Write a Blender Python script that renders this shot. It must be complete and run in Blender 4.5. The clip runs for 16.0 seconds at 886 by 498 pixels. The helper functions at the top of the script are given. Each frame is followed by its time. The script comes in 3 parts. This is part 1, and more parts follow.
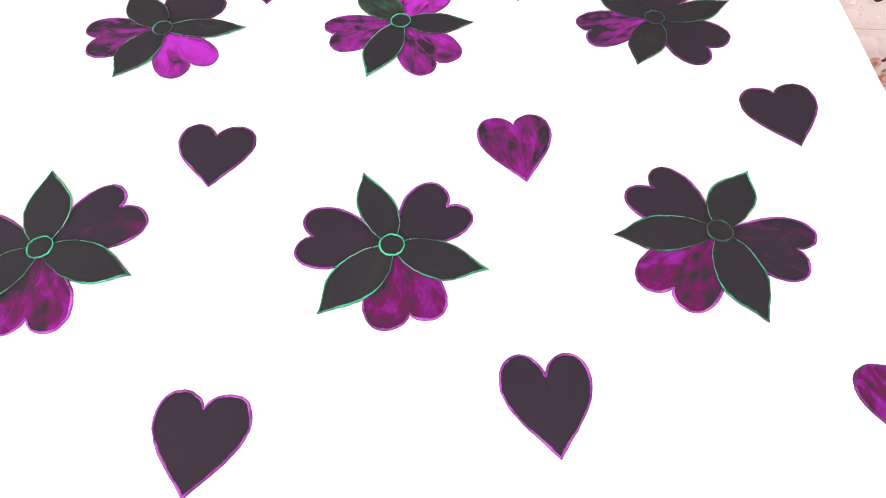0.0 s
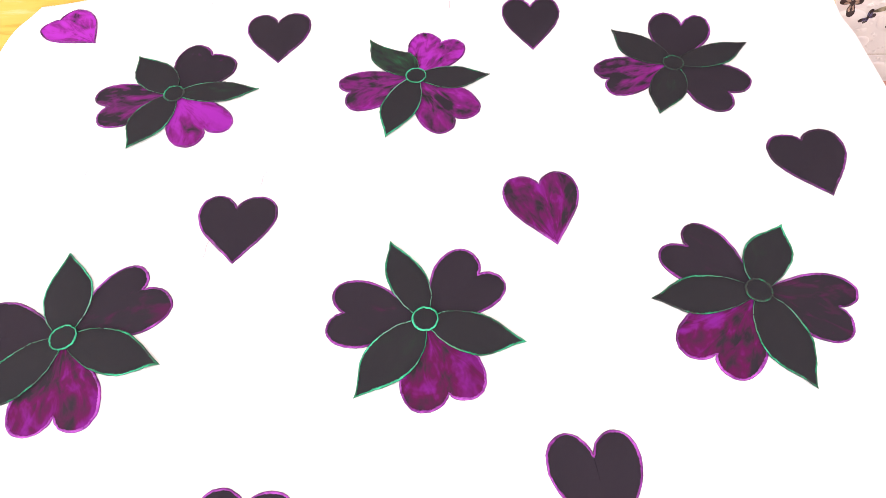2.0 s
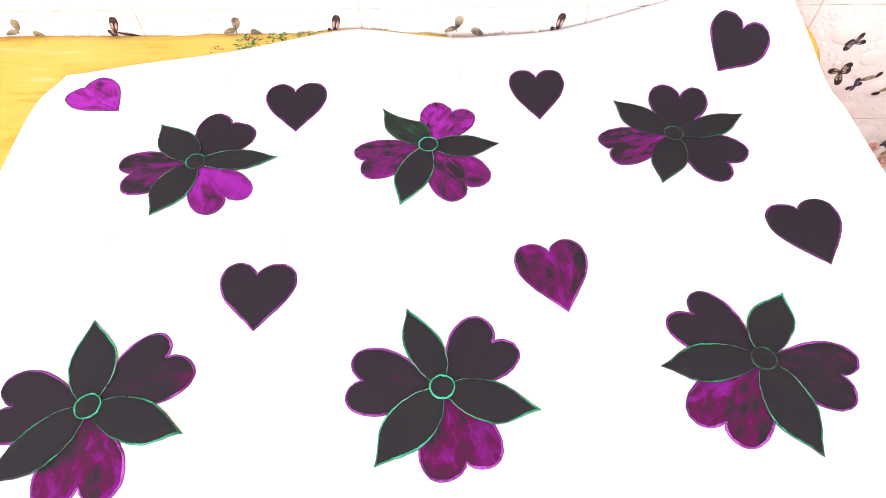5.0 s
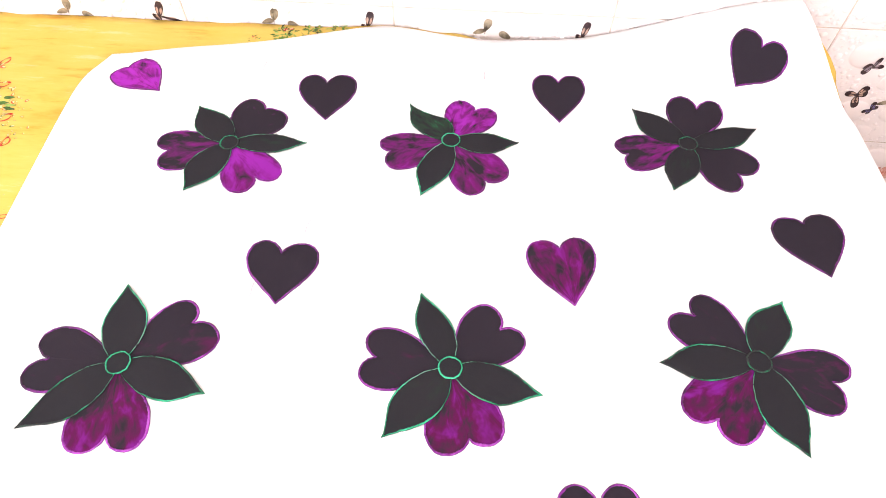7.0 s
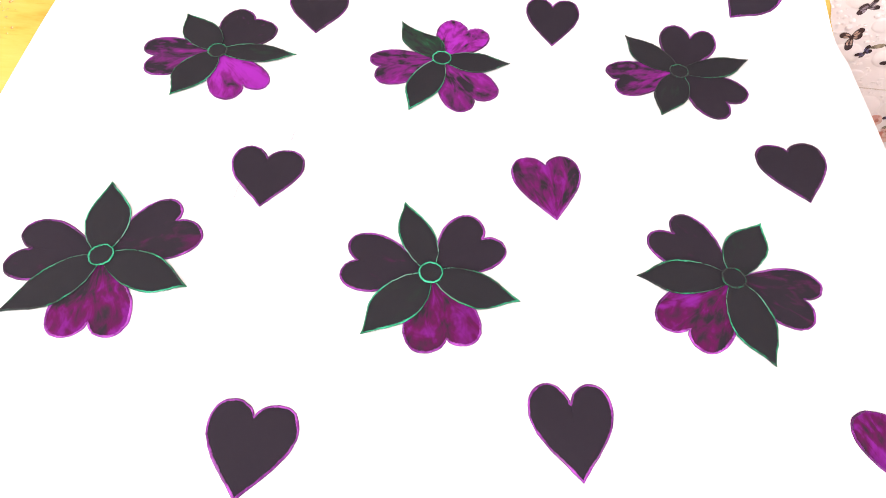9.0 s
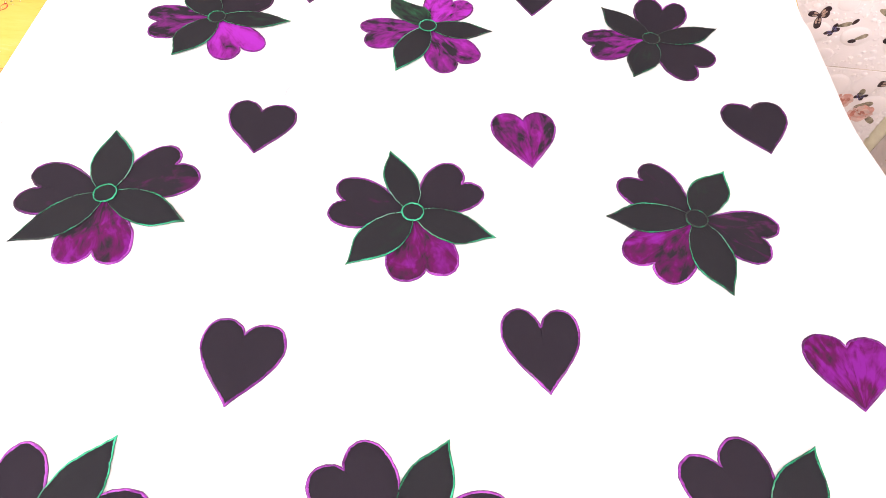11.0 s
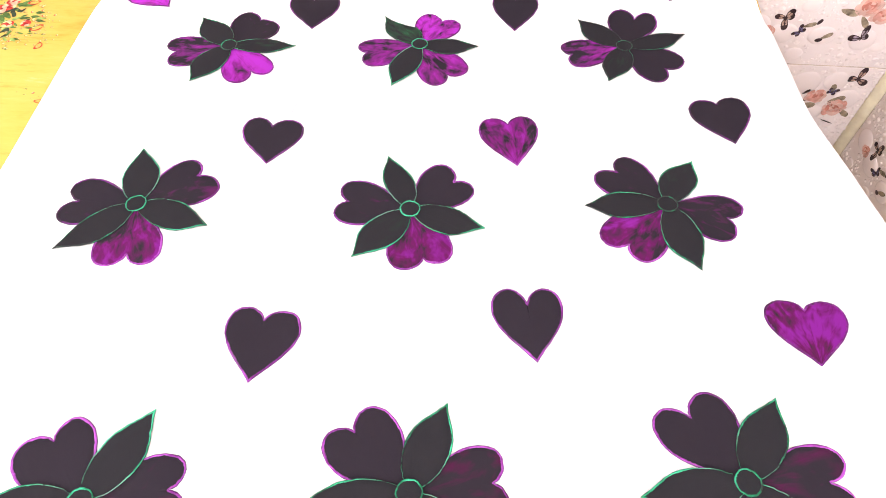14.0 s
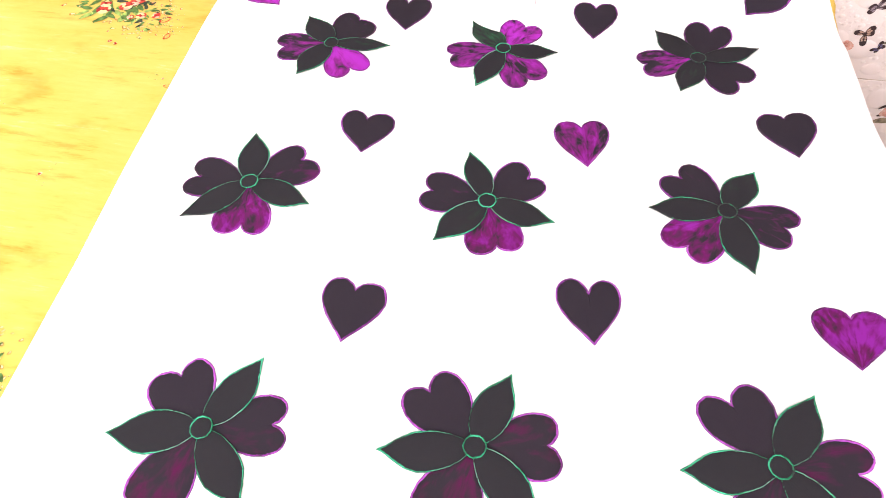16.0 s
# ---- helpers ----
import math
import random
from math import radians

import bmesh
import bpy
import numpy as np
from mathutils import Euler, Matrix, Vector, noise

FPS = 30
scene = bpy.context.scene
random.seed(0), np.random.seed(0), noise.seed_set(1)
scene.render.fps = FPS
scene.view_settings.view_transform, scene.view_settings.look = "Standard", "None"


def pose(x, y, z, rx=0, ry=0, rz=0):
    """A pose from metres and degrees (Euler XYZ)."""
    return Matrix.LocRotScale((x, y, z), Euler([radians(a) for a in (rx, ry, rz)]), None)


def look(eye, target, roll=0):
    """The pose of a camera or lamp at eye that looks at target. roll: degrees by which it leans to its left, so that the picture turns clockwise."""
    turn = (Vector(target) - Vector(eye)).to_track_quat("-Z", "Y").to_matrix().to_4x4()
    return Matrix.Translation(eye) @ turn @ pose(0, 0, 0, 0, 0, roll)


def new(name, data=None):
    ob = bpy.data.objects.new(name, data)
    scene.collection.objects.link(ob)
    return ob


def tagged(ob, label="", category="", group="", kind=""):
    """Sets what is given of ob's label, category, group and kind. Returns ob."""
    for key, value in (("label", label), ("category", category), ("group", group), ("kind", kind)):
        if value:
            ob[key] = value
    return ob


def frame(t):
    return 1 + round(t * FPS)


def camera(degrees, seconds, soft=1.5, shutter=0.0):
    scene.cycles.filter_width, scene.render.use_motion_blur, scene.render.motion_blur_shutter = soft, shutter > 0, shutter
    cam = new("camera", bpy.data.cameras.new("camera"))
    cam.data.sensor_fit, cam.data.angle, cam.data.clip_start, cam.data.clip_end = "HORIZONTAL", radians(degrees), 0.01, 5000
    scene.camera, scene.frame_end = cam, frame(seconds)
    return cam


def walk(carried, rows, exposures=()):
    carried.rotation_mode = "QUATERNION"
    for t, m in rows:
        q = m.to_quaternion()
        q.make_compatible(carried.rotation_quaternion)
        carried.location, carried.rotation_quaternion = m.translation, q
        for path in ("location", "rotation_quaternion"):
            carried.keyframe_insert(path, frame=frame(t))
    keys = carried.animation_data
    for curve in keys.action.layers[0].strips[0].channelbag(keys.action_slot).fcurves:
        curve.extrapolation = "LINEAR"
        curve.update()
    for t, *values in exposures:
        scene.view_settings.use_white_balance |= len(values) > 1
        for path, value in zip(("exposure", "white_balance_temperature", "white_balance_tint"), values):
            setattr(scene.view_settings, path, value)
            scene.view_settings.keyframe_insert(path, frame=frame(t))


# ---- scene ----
cam = camera(71.0, 16.0, soft=0.5, shutter=0.25)
PATH = [
    (0, (0.025, 0.061, 0.702), (-0.054, 1.093, -1.01), -1.4),
    (0.5, (0.013, 0.08, 0.708), (-0.063, 1.122, -0.998), -1.4),
    (1, (-0.012, 0.102, 0.713), (-0.08, 1.145, -0.992), -1.7),
    (1.5, (-0.02, 0.122, 0.718), (-0.078, 1.169, -0.986), -1.9),
    (2, (-0.028, 0.145, 0.732), (-0.089, 1.19, -0.972), -2.9),
    (2.5, (-0.031, 0.159, 0.744), (-0.086, 1.223, -0.949), -3.2),
    (3, (-0.034, 0.167, 0.754), (-0.083, 1.239, -0.934), -3.7),
    (3.5, (-0.04, 0.175, 0.764), (-0.087, 1.262, -0.914), -3.8),
    (4, (-0.048, 0.176, 0.769), (-0.088, 1.287, -0.894), -3.3),
    (6.5, (-0.064, 0.131, 0.807), (-0.125, 1.29, -0.822), 0.6),
    (7, (-0.062, 0.121, 0.81), (-0.141, 1.271, -0.825), 0.4),
    (7.5, (-0.061, 0.107, 0.806), (-0.127, 1.241, -0.84), 1.7),
    (8, (-0.052, 0.09, 0.792), (-0.094, 1.205, -0.867), 3.2),
    (8.5, (-0.054, 0.07, 0.782), (-0.096, 1.16, -0.894), 3.7),
    (9, (-0.042, 0.048, 0.769), (-0.087, 1.108, -0.926), 3.8),
    (9.5, (-0.03, 0.025, 0.757), (-0.068, 1.076, -0.944), 4.3),
    (10, (-0.017, -0.007, 0.757), (-0.052, 1.062, -0.933), 4.5),
    (12.5, (0.025, -0.165, 0.778), (-0.088, 0.988, -0.852), 1.1),
    (13, (0.036, -0.179, 0.787), (-0.087, 0.996, -0.827), 0.4),
    (13.5, (0.041, -0.17, 0.8), (-0.069, 0.999, -0.819), 0.4),
    (14, (0.036, -0.171, 0.82), (-0.062, 0.981, -0.812), -0.4),
    (14.5, (-0.013, -0.176, 0.833), (-0.114, 0.948, -0.818), -1.1),
    (15, (-0.035, -0.22, 0.857), (-0.236, 0.906, -0.783), -2.5),
    (15.5, (0.036, -0.25, 0.873), (-0.337, 0.871, -0.74), -8.0),
    (16, (0.015, -0.245, 0.916), (-0.259, 0.853, -0.733), -4.0),
]
walk(cam, [(t, look(eye, target, roll)) for t, eye, target, roll in PATH])

# ---- world and light ----
FLOOR, CEIL = -0.62, 2.1
WEST, EAST, SOUTH, NORTH = -2.4, 1.12, -2.3, 1.256

world = bpy.data.worlds.new("world")
scene.world = world
world.use_nodes = True
wn = world.node_tree
sky = wn.nodes.new("ShaderNodeTexSky")
sky.sky_type, sky.sun_disc, sky.sun_elevation, sky.sun_rotation = "NISHITA", False, radians(50), radians(200)
wn.links.new(sky.outputs[0], wn.nodes["Background"].inputs[0])
wn.nodes["Background"].inputs[1].default_value = 0.12


def added_light(name, at, target, width, height, watts):
    lamp = bpy.data.lights.new(name, "AREA")
    lamp.shape, lamp.size, lamp.size_y, lamp.energy, lamp.color = "RECTANGLE", width, height, watts, (1.0, 0.985, 0.995)
    new(name, lamp).matrix_world = look(at, target)


# unseen lamp, put on the side from which the tiles look lit
added_light("added_light", (WEST - 0.02, -0.1, 1.05), (0, -0.1, 0.75), 1.7, 1.4, 120)
# unseen lamp added behind the camera to even out and brighten sheet and tiles
added_light("added_light", (0.0, SOUTH - 0.02, 1.15), (0.0, 0, 0.6), 1.9, 1.4, 215)
scene.view_settings.exposure = -1.18


# ---- materials ----
def nodes(name, rough=0.8):
    m = bpy.data.materials.new(name)
    m.use_nodes = True
    t = m.node_tree
    b = t.nodes["Principled BSDF"]
    b.inputs["Roughness"].default_value = rough
    b.inputs["Specular IOR Level"].default_value = 0.25
    return m, t, b


def noise_tex(t, scale, detail=4.0, stretch=(1, 1, 1), rough=0.55, warp=0.0):
    tc, mp, n = t.nodes.new("ShaderNodeTexCoord"), t.nodes.new("ShaderNodeMapping"), t.nodes.new("ShaderNodeTexNoise")
    info, add = t.nodes.new("ShaderNodeObjectInfo"), t.nodes.new("ShaderNodeVectorMath")
    off = t.nodes.new("ShaderNodeMath")
    off.operation, off.inputs[1].default_value = "MULTIPLY", 31.7
    mp.inputs["Scale"].default_value = stretch
    n.inputs["Scale"].default_value, n.inputs["Detail"].default_value, n.inputs["Roughness"].default_value = scale, detail, rough
    n.inputs["Distortion"].default_value = warp
    t.links.new(info.outputs["Random"], off.inputs[0])
    t.links.new(tc.outputs["Object"], mp.inputs["Vector"])
    t.links.new(mp.outputs[0], add.inputs[0])
    t.links.new(off.outputs[0], add.inputs[1])
    t.links.new(add.outputs[0], n.inputs["Vector"])
    return n.outputs["Fac"]


def ramp(t, fac, stops):
    r = t.nodes.new("ShaderNodeValToRGB")
    while len(r.color_ramp.elements) < len(stops):
        r.color_ramp.elements.new(0.5)
    for e, (p, c) in zip(r.color_ramp.elements, stops):
        e.position, e.color = p, (*c, 1)
    t.links.new(fac, r.inputs[0])
    return r.outputs[0]


def bump(t, b, fac, strength, distance):
    n = t.nodes.new("ShaderNodeBump")
    n.inputs["Strength"].default_value, n.inputs["Distance"].default_value = strength, distance
    t.links.new(fac, n.inputs["Height"])
    t.links.new(n.outputs[0], b.inputs["Normal"])


def plain(name, colour, rough=0.8, scale=40.0, vary=0.12, depth=0.001, stretch=(1, 1, 1)):
    m, t, b = nodes(name, rough)
    f = noise_tex(t, scale, 5, stretch)
    lo, hi = [max(0, c * (1 - vary)) for c in colour], [min(1, c * (1 + vary)) for c in colour]
    t.links.new(ramp(t, f, [(0.3, lo), (0.7, hi)]), b.inputs["Base Color"])
    if depth:
        bump(t, b, noise_tex(t, scale * 4, 3), 0.3, depth)
    return m


def crease_tex(t):
    """Creases that fan out from a patch's base."""
    tc, turn, far = t.nodes.new("ShaderNodeTexCoord"), t.nodes.new("ShaderNodeTexGradient"), t.nodes.new("ShaderNodeVectorMath")
    turn.gradient_type, far.operation = "RADIAL", "LENGTH"
    t.links.new(tc.outputs["Object"], turn.inputs[0])
    t.links.new(tc.outputs["Object"], far.inputs[0])
    info, put, n = t.nodes.new("ShaderNodeObjectInfo"), t.nodes.new("ShaderNodeCombineXYZ"), t.nodes.new("ShaderNodeTexNoise")
    for k, (src, by) in enumerate(((turn.outputs["Fac"], 34.0), (far.outputs["Value"], 24.0), (info.outputs["Random"], 41.0))):
        m = t.nodes.new("ShaderNodeMath")
        m.operation, m.inputs[1].default_value = "MULTIPLY", by
        t.links.new(src, m.inputs[0])
        t.links.new(m.outputs[0], put.inputs[k])
    n.inputs["Scale"].default_value, n.inputs["Detail"].default_value, n.inputs["Roughness"].default_value, n.inputs["Distortion"].default_value = 1.0, 3.5, 0.52, 0.9
    t.links.new(put.outputs[0], n.inputs["Vector"])
    return n.outputs["Fac"]


# the pile leans away from the foot of the bed
LEAN = (0.0, 0.5, 0.866)


def velvet(name, dark, mid, bright, sheen):
    """Pressed velvet: the brushed pile's sheen is painted into the base colour, as much as each patch asks for."""
    m, t, b = nodes(name, 0.95)
    b.inputs["Specular IOR Level"].default_value = 0.08
    painted_sheen = t.nodes.new("ShaderNodeAttribute")
    painted_sheen.attribute_type, painted_sheen.attribute_name = "OBJECT", "painted_sheen"
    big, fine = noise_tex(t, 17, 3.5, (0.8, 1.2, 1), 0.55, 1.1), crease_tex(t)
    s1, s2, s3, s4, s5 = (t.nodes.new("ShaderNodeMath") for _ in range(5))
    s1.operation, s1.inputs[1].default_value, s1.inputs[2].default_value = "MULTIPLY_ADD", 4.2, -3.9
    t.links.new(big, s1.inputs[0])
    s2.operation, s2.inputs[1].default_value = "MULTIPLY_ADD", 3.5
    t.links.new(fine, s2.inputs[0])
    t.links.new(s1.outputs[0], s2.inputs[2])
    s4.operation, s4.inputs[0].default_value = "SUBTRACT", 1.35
    t.links.new(painted_sheen.outputs["Fac"], s4.inputs[1])
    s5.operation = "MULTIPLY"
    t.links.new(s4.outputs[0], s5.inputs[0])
    t.links.new(painted_sheen.outputs["Fac"], s5.inputs[1])
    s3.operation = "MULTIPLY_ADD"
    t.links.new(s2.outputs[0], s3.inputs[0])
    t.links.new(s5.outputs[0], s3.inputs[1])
    t.links.new(painted_sheen.outputs["Fac"], s3.inputs[2])
    # sheen put into the base colour: the pile goes from dark to bright
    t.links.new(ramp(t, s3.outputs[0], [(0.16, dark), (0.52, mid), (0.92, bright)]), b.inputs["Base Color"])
    pile, lean, both = t.nodes.new("ShaderNodeBsdfSheen"), t.nodes.new("ShaderNodeCombineXYZ"), t.nodes.new("ShaderNodeAddShader")
    pile.inputs["Roughness"].default_value = 0.35
    for k, v in enumerate(LEAN):
        lean.inputs[k].default_value = v
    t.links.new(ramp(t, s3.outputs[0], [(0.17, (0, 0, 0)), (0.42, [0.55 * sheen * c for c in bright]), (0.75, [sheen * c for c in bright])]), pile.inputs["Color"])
    t.links.new(lean.outputs[0], pile.inputs["Normal"])
    t.links.new(b.outputs[0], both.inputs[0])
    t.links.new(pile.outputs[0], both.inputs[1])
    t.links.new(both.outputs[0], t.nodes["Material Output"].inputs["Surface"])
    bump(t, b, fine, 0.3, 0.001)
    return m


def thread(name, dark, mid, light, worn):
    """Satin thread, its sheen painted in as dull and bright by turns; near a patch's base the stitches thin out and the
    paler bobbin thread shows.
    """
    m, t, b = nodes(name, 0.5)
    painted_sheen = t.nodes.new("ShaderNodeAttribute")
    painted_sheen.attribute_type, painted_sheen.attribute_name = "OBJECT", "painted_sheen"
    fine, slow = noise_tex(t, 150, 4, (1, 1, 1), 0.7), noise_tex(t, 19, 2)
    s1, s2, g = (t.nodes.new("ShaderNodeMath") for _ in range(3))
    g.operation, g.inputs[1].default_value = "ADD", -1.72
    t.links.new(painted_sheen.outputs["Fac"], g.inputs[0])
    s1.operation, s1.inputs[1].default_value = "MULTIPLY_ADD", 1.5
    t.links.new(fine, s1.inputs[0])
    t.links.new(g.outputs[0], s1.inputs[2])
    s2.operation, s2.inputs[1].default_value = "MULTIPLY_ADD", 1.9
    t.links.new(slow, s2.inputs[0])
    t.links.new(s1.outputs[0], s2.inputs[2])
    # the light end of these tones is the satin's painted sheen
    tone = ramp(t, s2.outputs[0], [(0.08, dark), (0.46, mid), (0.98, light)])
    tc, far, mix = t.nodes.new("ShaderNodeTexCoord"), t.nodes.new("ShaderNodeVectorMath"), t.nodes.new("ShaderNodeMixRGB")
    far.operation = "LENGTH"
    t.links.new(tc.outputs["Object"], far.inputs[0])
    near, patchy, lit = (t.nodes.new("ShaderNodeMath") for _ in range(3))
    near.operation = patchy.operation = lit.operation = "MULTIPLY"
    lit.use_clamp, lit.inputs[1].default_value = True, 1.3
    t.links.new(painted_sheen.outputs["Fac"], lit.inputs[0])
    t.links.new(ramp(t, far.outputs["Value"], [(0.021, (0, 0, 0)), (0.026, (0.75, 0.75, 0.75)), (0.05, (0.6, 0.6, 0.6)), (0.075, (0, 0, 0))]), near.inputs[0])
    t.links.new(lit.outputs[0], near.inputs[1])
    t.links.new(near.outputs[0], patchy.inputs[0])
    t.links.new(ramp(t, slow, [(0.4, (0, 0, 0)), (0.56, (1, 1, 1))]), patchy.inputs[1])
    t.links.new(patchy.outputs[0], mix.inputs[0])
    t.links.new(tone, mix.inputs[1])
    mix.inputs[2].default_value = (*worn, 1)
    t.links.new(mix.outputs[0], b.inputs["Base Color"])
    bump(t, b, noise_tex(t, 900, 2), 0.5, 0.0006)
    return m


COTTON = plain("white_cotton", (0.86, 0.855, 0.86), 0.9, 300, 0.02, 0.0004)
# second and third tones stand in for the pile's sheen
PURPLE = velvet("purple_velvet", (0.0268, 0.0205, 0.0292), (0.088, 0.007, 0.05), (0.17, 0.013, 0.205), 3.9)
GREEN = velvet("green_velvet", (0.0245, 0.0222, 0.027), (0.022, 0.034, 0.026), (0.02, 0.11, 0.05), 0.7)
PURPLE_THREAD = thread("purple_thread", (0.04, 0.012, 0.04), (0.16, 0.01, 0.18), (0.41, 0.075, 0.48), (0.16, 0.06, 0.16))
GREEN_THREAD = thread("green_thread", (0.022, 0.026, 0.026), (0.006, 0.19, 0.085), (0.05, 0.5, 0.28), (0.3, 0.42, 0.38))
GLAZE = plain("glazed_tile", (0.845, 0.75, 0.755), 0.3, 6, 0.03, 0)
GROUT = plain("grout", (0.64, 0.53, 0.47), 0.9, 24, 0.35)
TRIM = plain("beige_ceramic", (0.93, 0.83, 0.64), 0.45, 26, 0.12)
PLASTER = plain("plaster", (0.78, 0.76, 0.74), 0.9, 8, 0.05)
STONE = plain("floor_stone", (0.8, 0.76, 0.72), 0.5, 9, 0.15)
FOAM = plain("mattress_cloth", (0.6, 0.56, 0.5), 0.9, 30, 0.1)
INK_BLACK = plain("black_print", (0.045, 0.026, 0.03), 0.35, 90, 0.4, 0)
INK_TAN = plain("tan_print", (0.42, 0.27, 0.22), 0.35, 120, 0.4, 0)
INK_LILAC = plain("lilac_print", (0.33, 0.25, 0.3), 0.35, 120, 0.4, 0)
INK_BLUE = plain("violet_print", (0.11, 0.09, 0.19), 0.35, 120, 0.5, 0)
INK_ROSE = plain("rose_print", (0.66, 0.33, 0.28), 0.35, 60, 0.25, 0)
INK_ROSE_DEEP = plain("deep_rose_print", (0.52, 0.19, 0.15), 0.35, 60, 0.3, 0)
INK_ROSE_PALE = plain("pale_rose_print", (0.7, 0.45, 0.4), 0.35, 60, 0.2, 0)
INK_OLIVE = plain("olive_print", (0.27, 0.215, 0.155), 0.35, 55, 0.75, 0)
DYE_RED = plain("red_dye", (0.55, 0.045, 0.03), 0.9, 80, 0.5, 0)
DYE_GREEN = plain("green_dye", (0.1, 0.19, 0.045), 0.9, 80, 0.6, 0)
DYE_DARK = plain("dark_green_dye", (0.035, 0.05, 0.03), 0.9, 80, 0.5, 0)
DYE_PALE = plain("cream_dye", (0.8, 0.62, 0.3), 0.9, 80, 0.3, 0)
DYE_PINK = plain("pink_dye", (0.75, 0.42, 0.3), 0.9, 80, 0.3, 0)
PENCIL = plain("pencil", (0.44, 0.33, 0.38), 0.9, 200, 0.3, 0)


def yellow_cloth():
    m, t, b = nodes("yellow_print_cloth", 0.9)
    streak, blot = noise_tex(t, 14, 7, (0.4, 2.2, 1), 0.7), noise_tex(t, 8, 4, (0.7, 1.3, 1))
    c1 = ramp(t, streak, [(0.33, (0.58, 0.24, 0.02)), (0.44, (0.66, 0.43, 0.08)), (0.6, (0.69, 0.49, 0.12)), (0.72, (0.75, 0.6, 0.36))])
    c2 = ramp(t, blot, [(0.29, (0.6, 0.22, 0.01)), (0.41, (0.66, 0.43, 0.08)), (0.7, (0.7, 0.52, 0.15))])
    mix = t.nodes.new("ShaderNodeMixRGB")
    mix.inputs[0].default_value = 0.45
    t.links.new(c1, mix.inputs[1])
    t.links.new(c2, mix.inputs[2])
    t.links.new(mix.outputs[0], b.inputs["Base Color"])
    bump(t, b, noise_tex(t, 500, 2), 0.3, 0.0004)
    return m


YELLOW = yellow_cloth()


# ---- mesh helpers ----
def mesh_of(name, verts, faces, mats, slots=None, smooth=True):
    me = bpy.data.meshes.new(name)
    me.from_pydata([tuple(v) for v in verts], [], faces)
    for m in mats if isinstance(mats, (list, tuple)) else [mats]:
        me.materials.append(m)
    if slots:
        me.polygons.foreach_set("material_index", slots)
    if smooth:
        me.polygons.foreach_set("use_smooth", [True] * len(me.polygons))
    me.update()
    return me


def part(name, me, parent=None, label=""):
    ob = new(name, me)
    if parent:
        ob.parent = parent
    if label:
        ob["label"] = label
    return ob


def box_mesh(name, lo, hi, mat, bevel=0.0):
    bm = bmesh.new()
    bmesh.ops.create_cube(bm, size=1)
    for v in bm.verts:
        v.co = Vector([l + (c + 0.5) * (h - l) for c, l, h in zip(v.co, lo, hi)])
    if bevel:
        bmesh.ops.bevel(bm, geom=bm.edges[:], offset=bevel, segments=2, affect="EDGES")
    me = bpy.data.meshes.new(name)
    bm.to_mesh(me)
    bm.free()
    me.materials.append(mat)
    return me


def step(a, b, v):
    t = min(1.0, max(0.0, (v - a) / (b - a)))
    return t * t * (3 - 2 * t)


# ---- the cloth's surface ----
def cloth_z(x, y):
    """Height of the spread cloth: flat, softly rumpled, pushed up against the wall in its far corner."""
    lift = 0.115 * step(0.08, 0.58, x) * step(1.05, 1.25, y)
    ripple = 0.0012 * noise.noise(Vector((x * 2.6, y * 2.6, 0.3))) + 0.0006 * noise.noise(Vector((x * 9, y * 9, 1.7)))
    hump = 0.012 * math.exp(-((x + 0.26) / 0.09) ** 2) * step(1.12, 1.25, y)
    sag = (-0.007 + 0.013 * min(1.0, (x - 0.05) ** 2 / 0.27)) * step(-0.05, 0.2, y) * (1 - step(1.0, 1.12, y))
    return lift + ripple + hump + sag


LEFT_Y, LEFT_X = (-0.95, 0.0, 0.2, 0.42, 0.7, 0.9, 1.02, 1.09, 1.13), (-0.75, -0.777, -0.783, -0.803, -0.82, -0.833, -0.838, -0.832, -0.8)
RIGHT_Y = (0.2, 0.45, 0.58, 0.656, 0.71, 0.779, 0.9, 0.97, 1.06, 1.11, 1.15, 1.18, 1.205, 1.25)
RIGHT_X = (0.735, 0.722, 0.694, 0.679, 0.664, 0.65, 0.645, 0.64, 0.636, 0.617, 0.597, 0.574, 0.559, 0.543)
FAR_X = (-0.84, -0.743, -0.565, -0.399, -0.295, -0.222, -0.15, -0.066, 0.074, 0.24, 0.34, 0.44, 0.55)
FAR_Y = (1.12, 1.151, 1.184, 1.234, 1.246, 1.246, 1.24, 1.228, 1.245, 1.251, 1.252, 1.252, 1.252)


def far_y(x):
    return sum(float(np.interp(x + d, FAR_X, FAR_Y)) for d in (-0.05, -0.025, 0, 0.025, 0.05)) / 5


def side_x(y, ys, xs):
    return sum(float(np.interp(y + d, ys, xs)) for d in (-0.04, -0.02, 0, 0.02, 0.04)) / 5


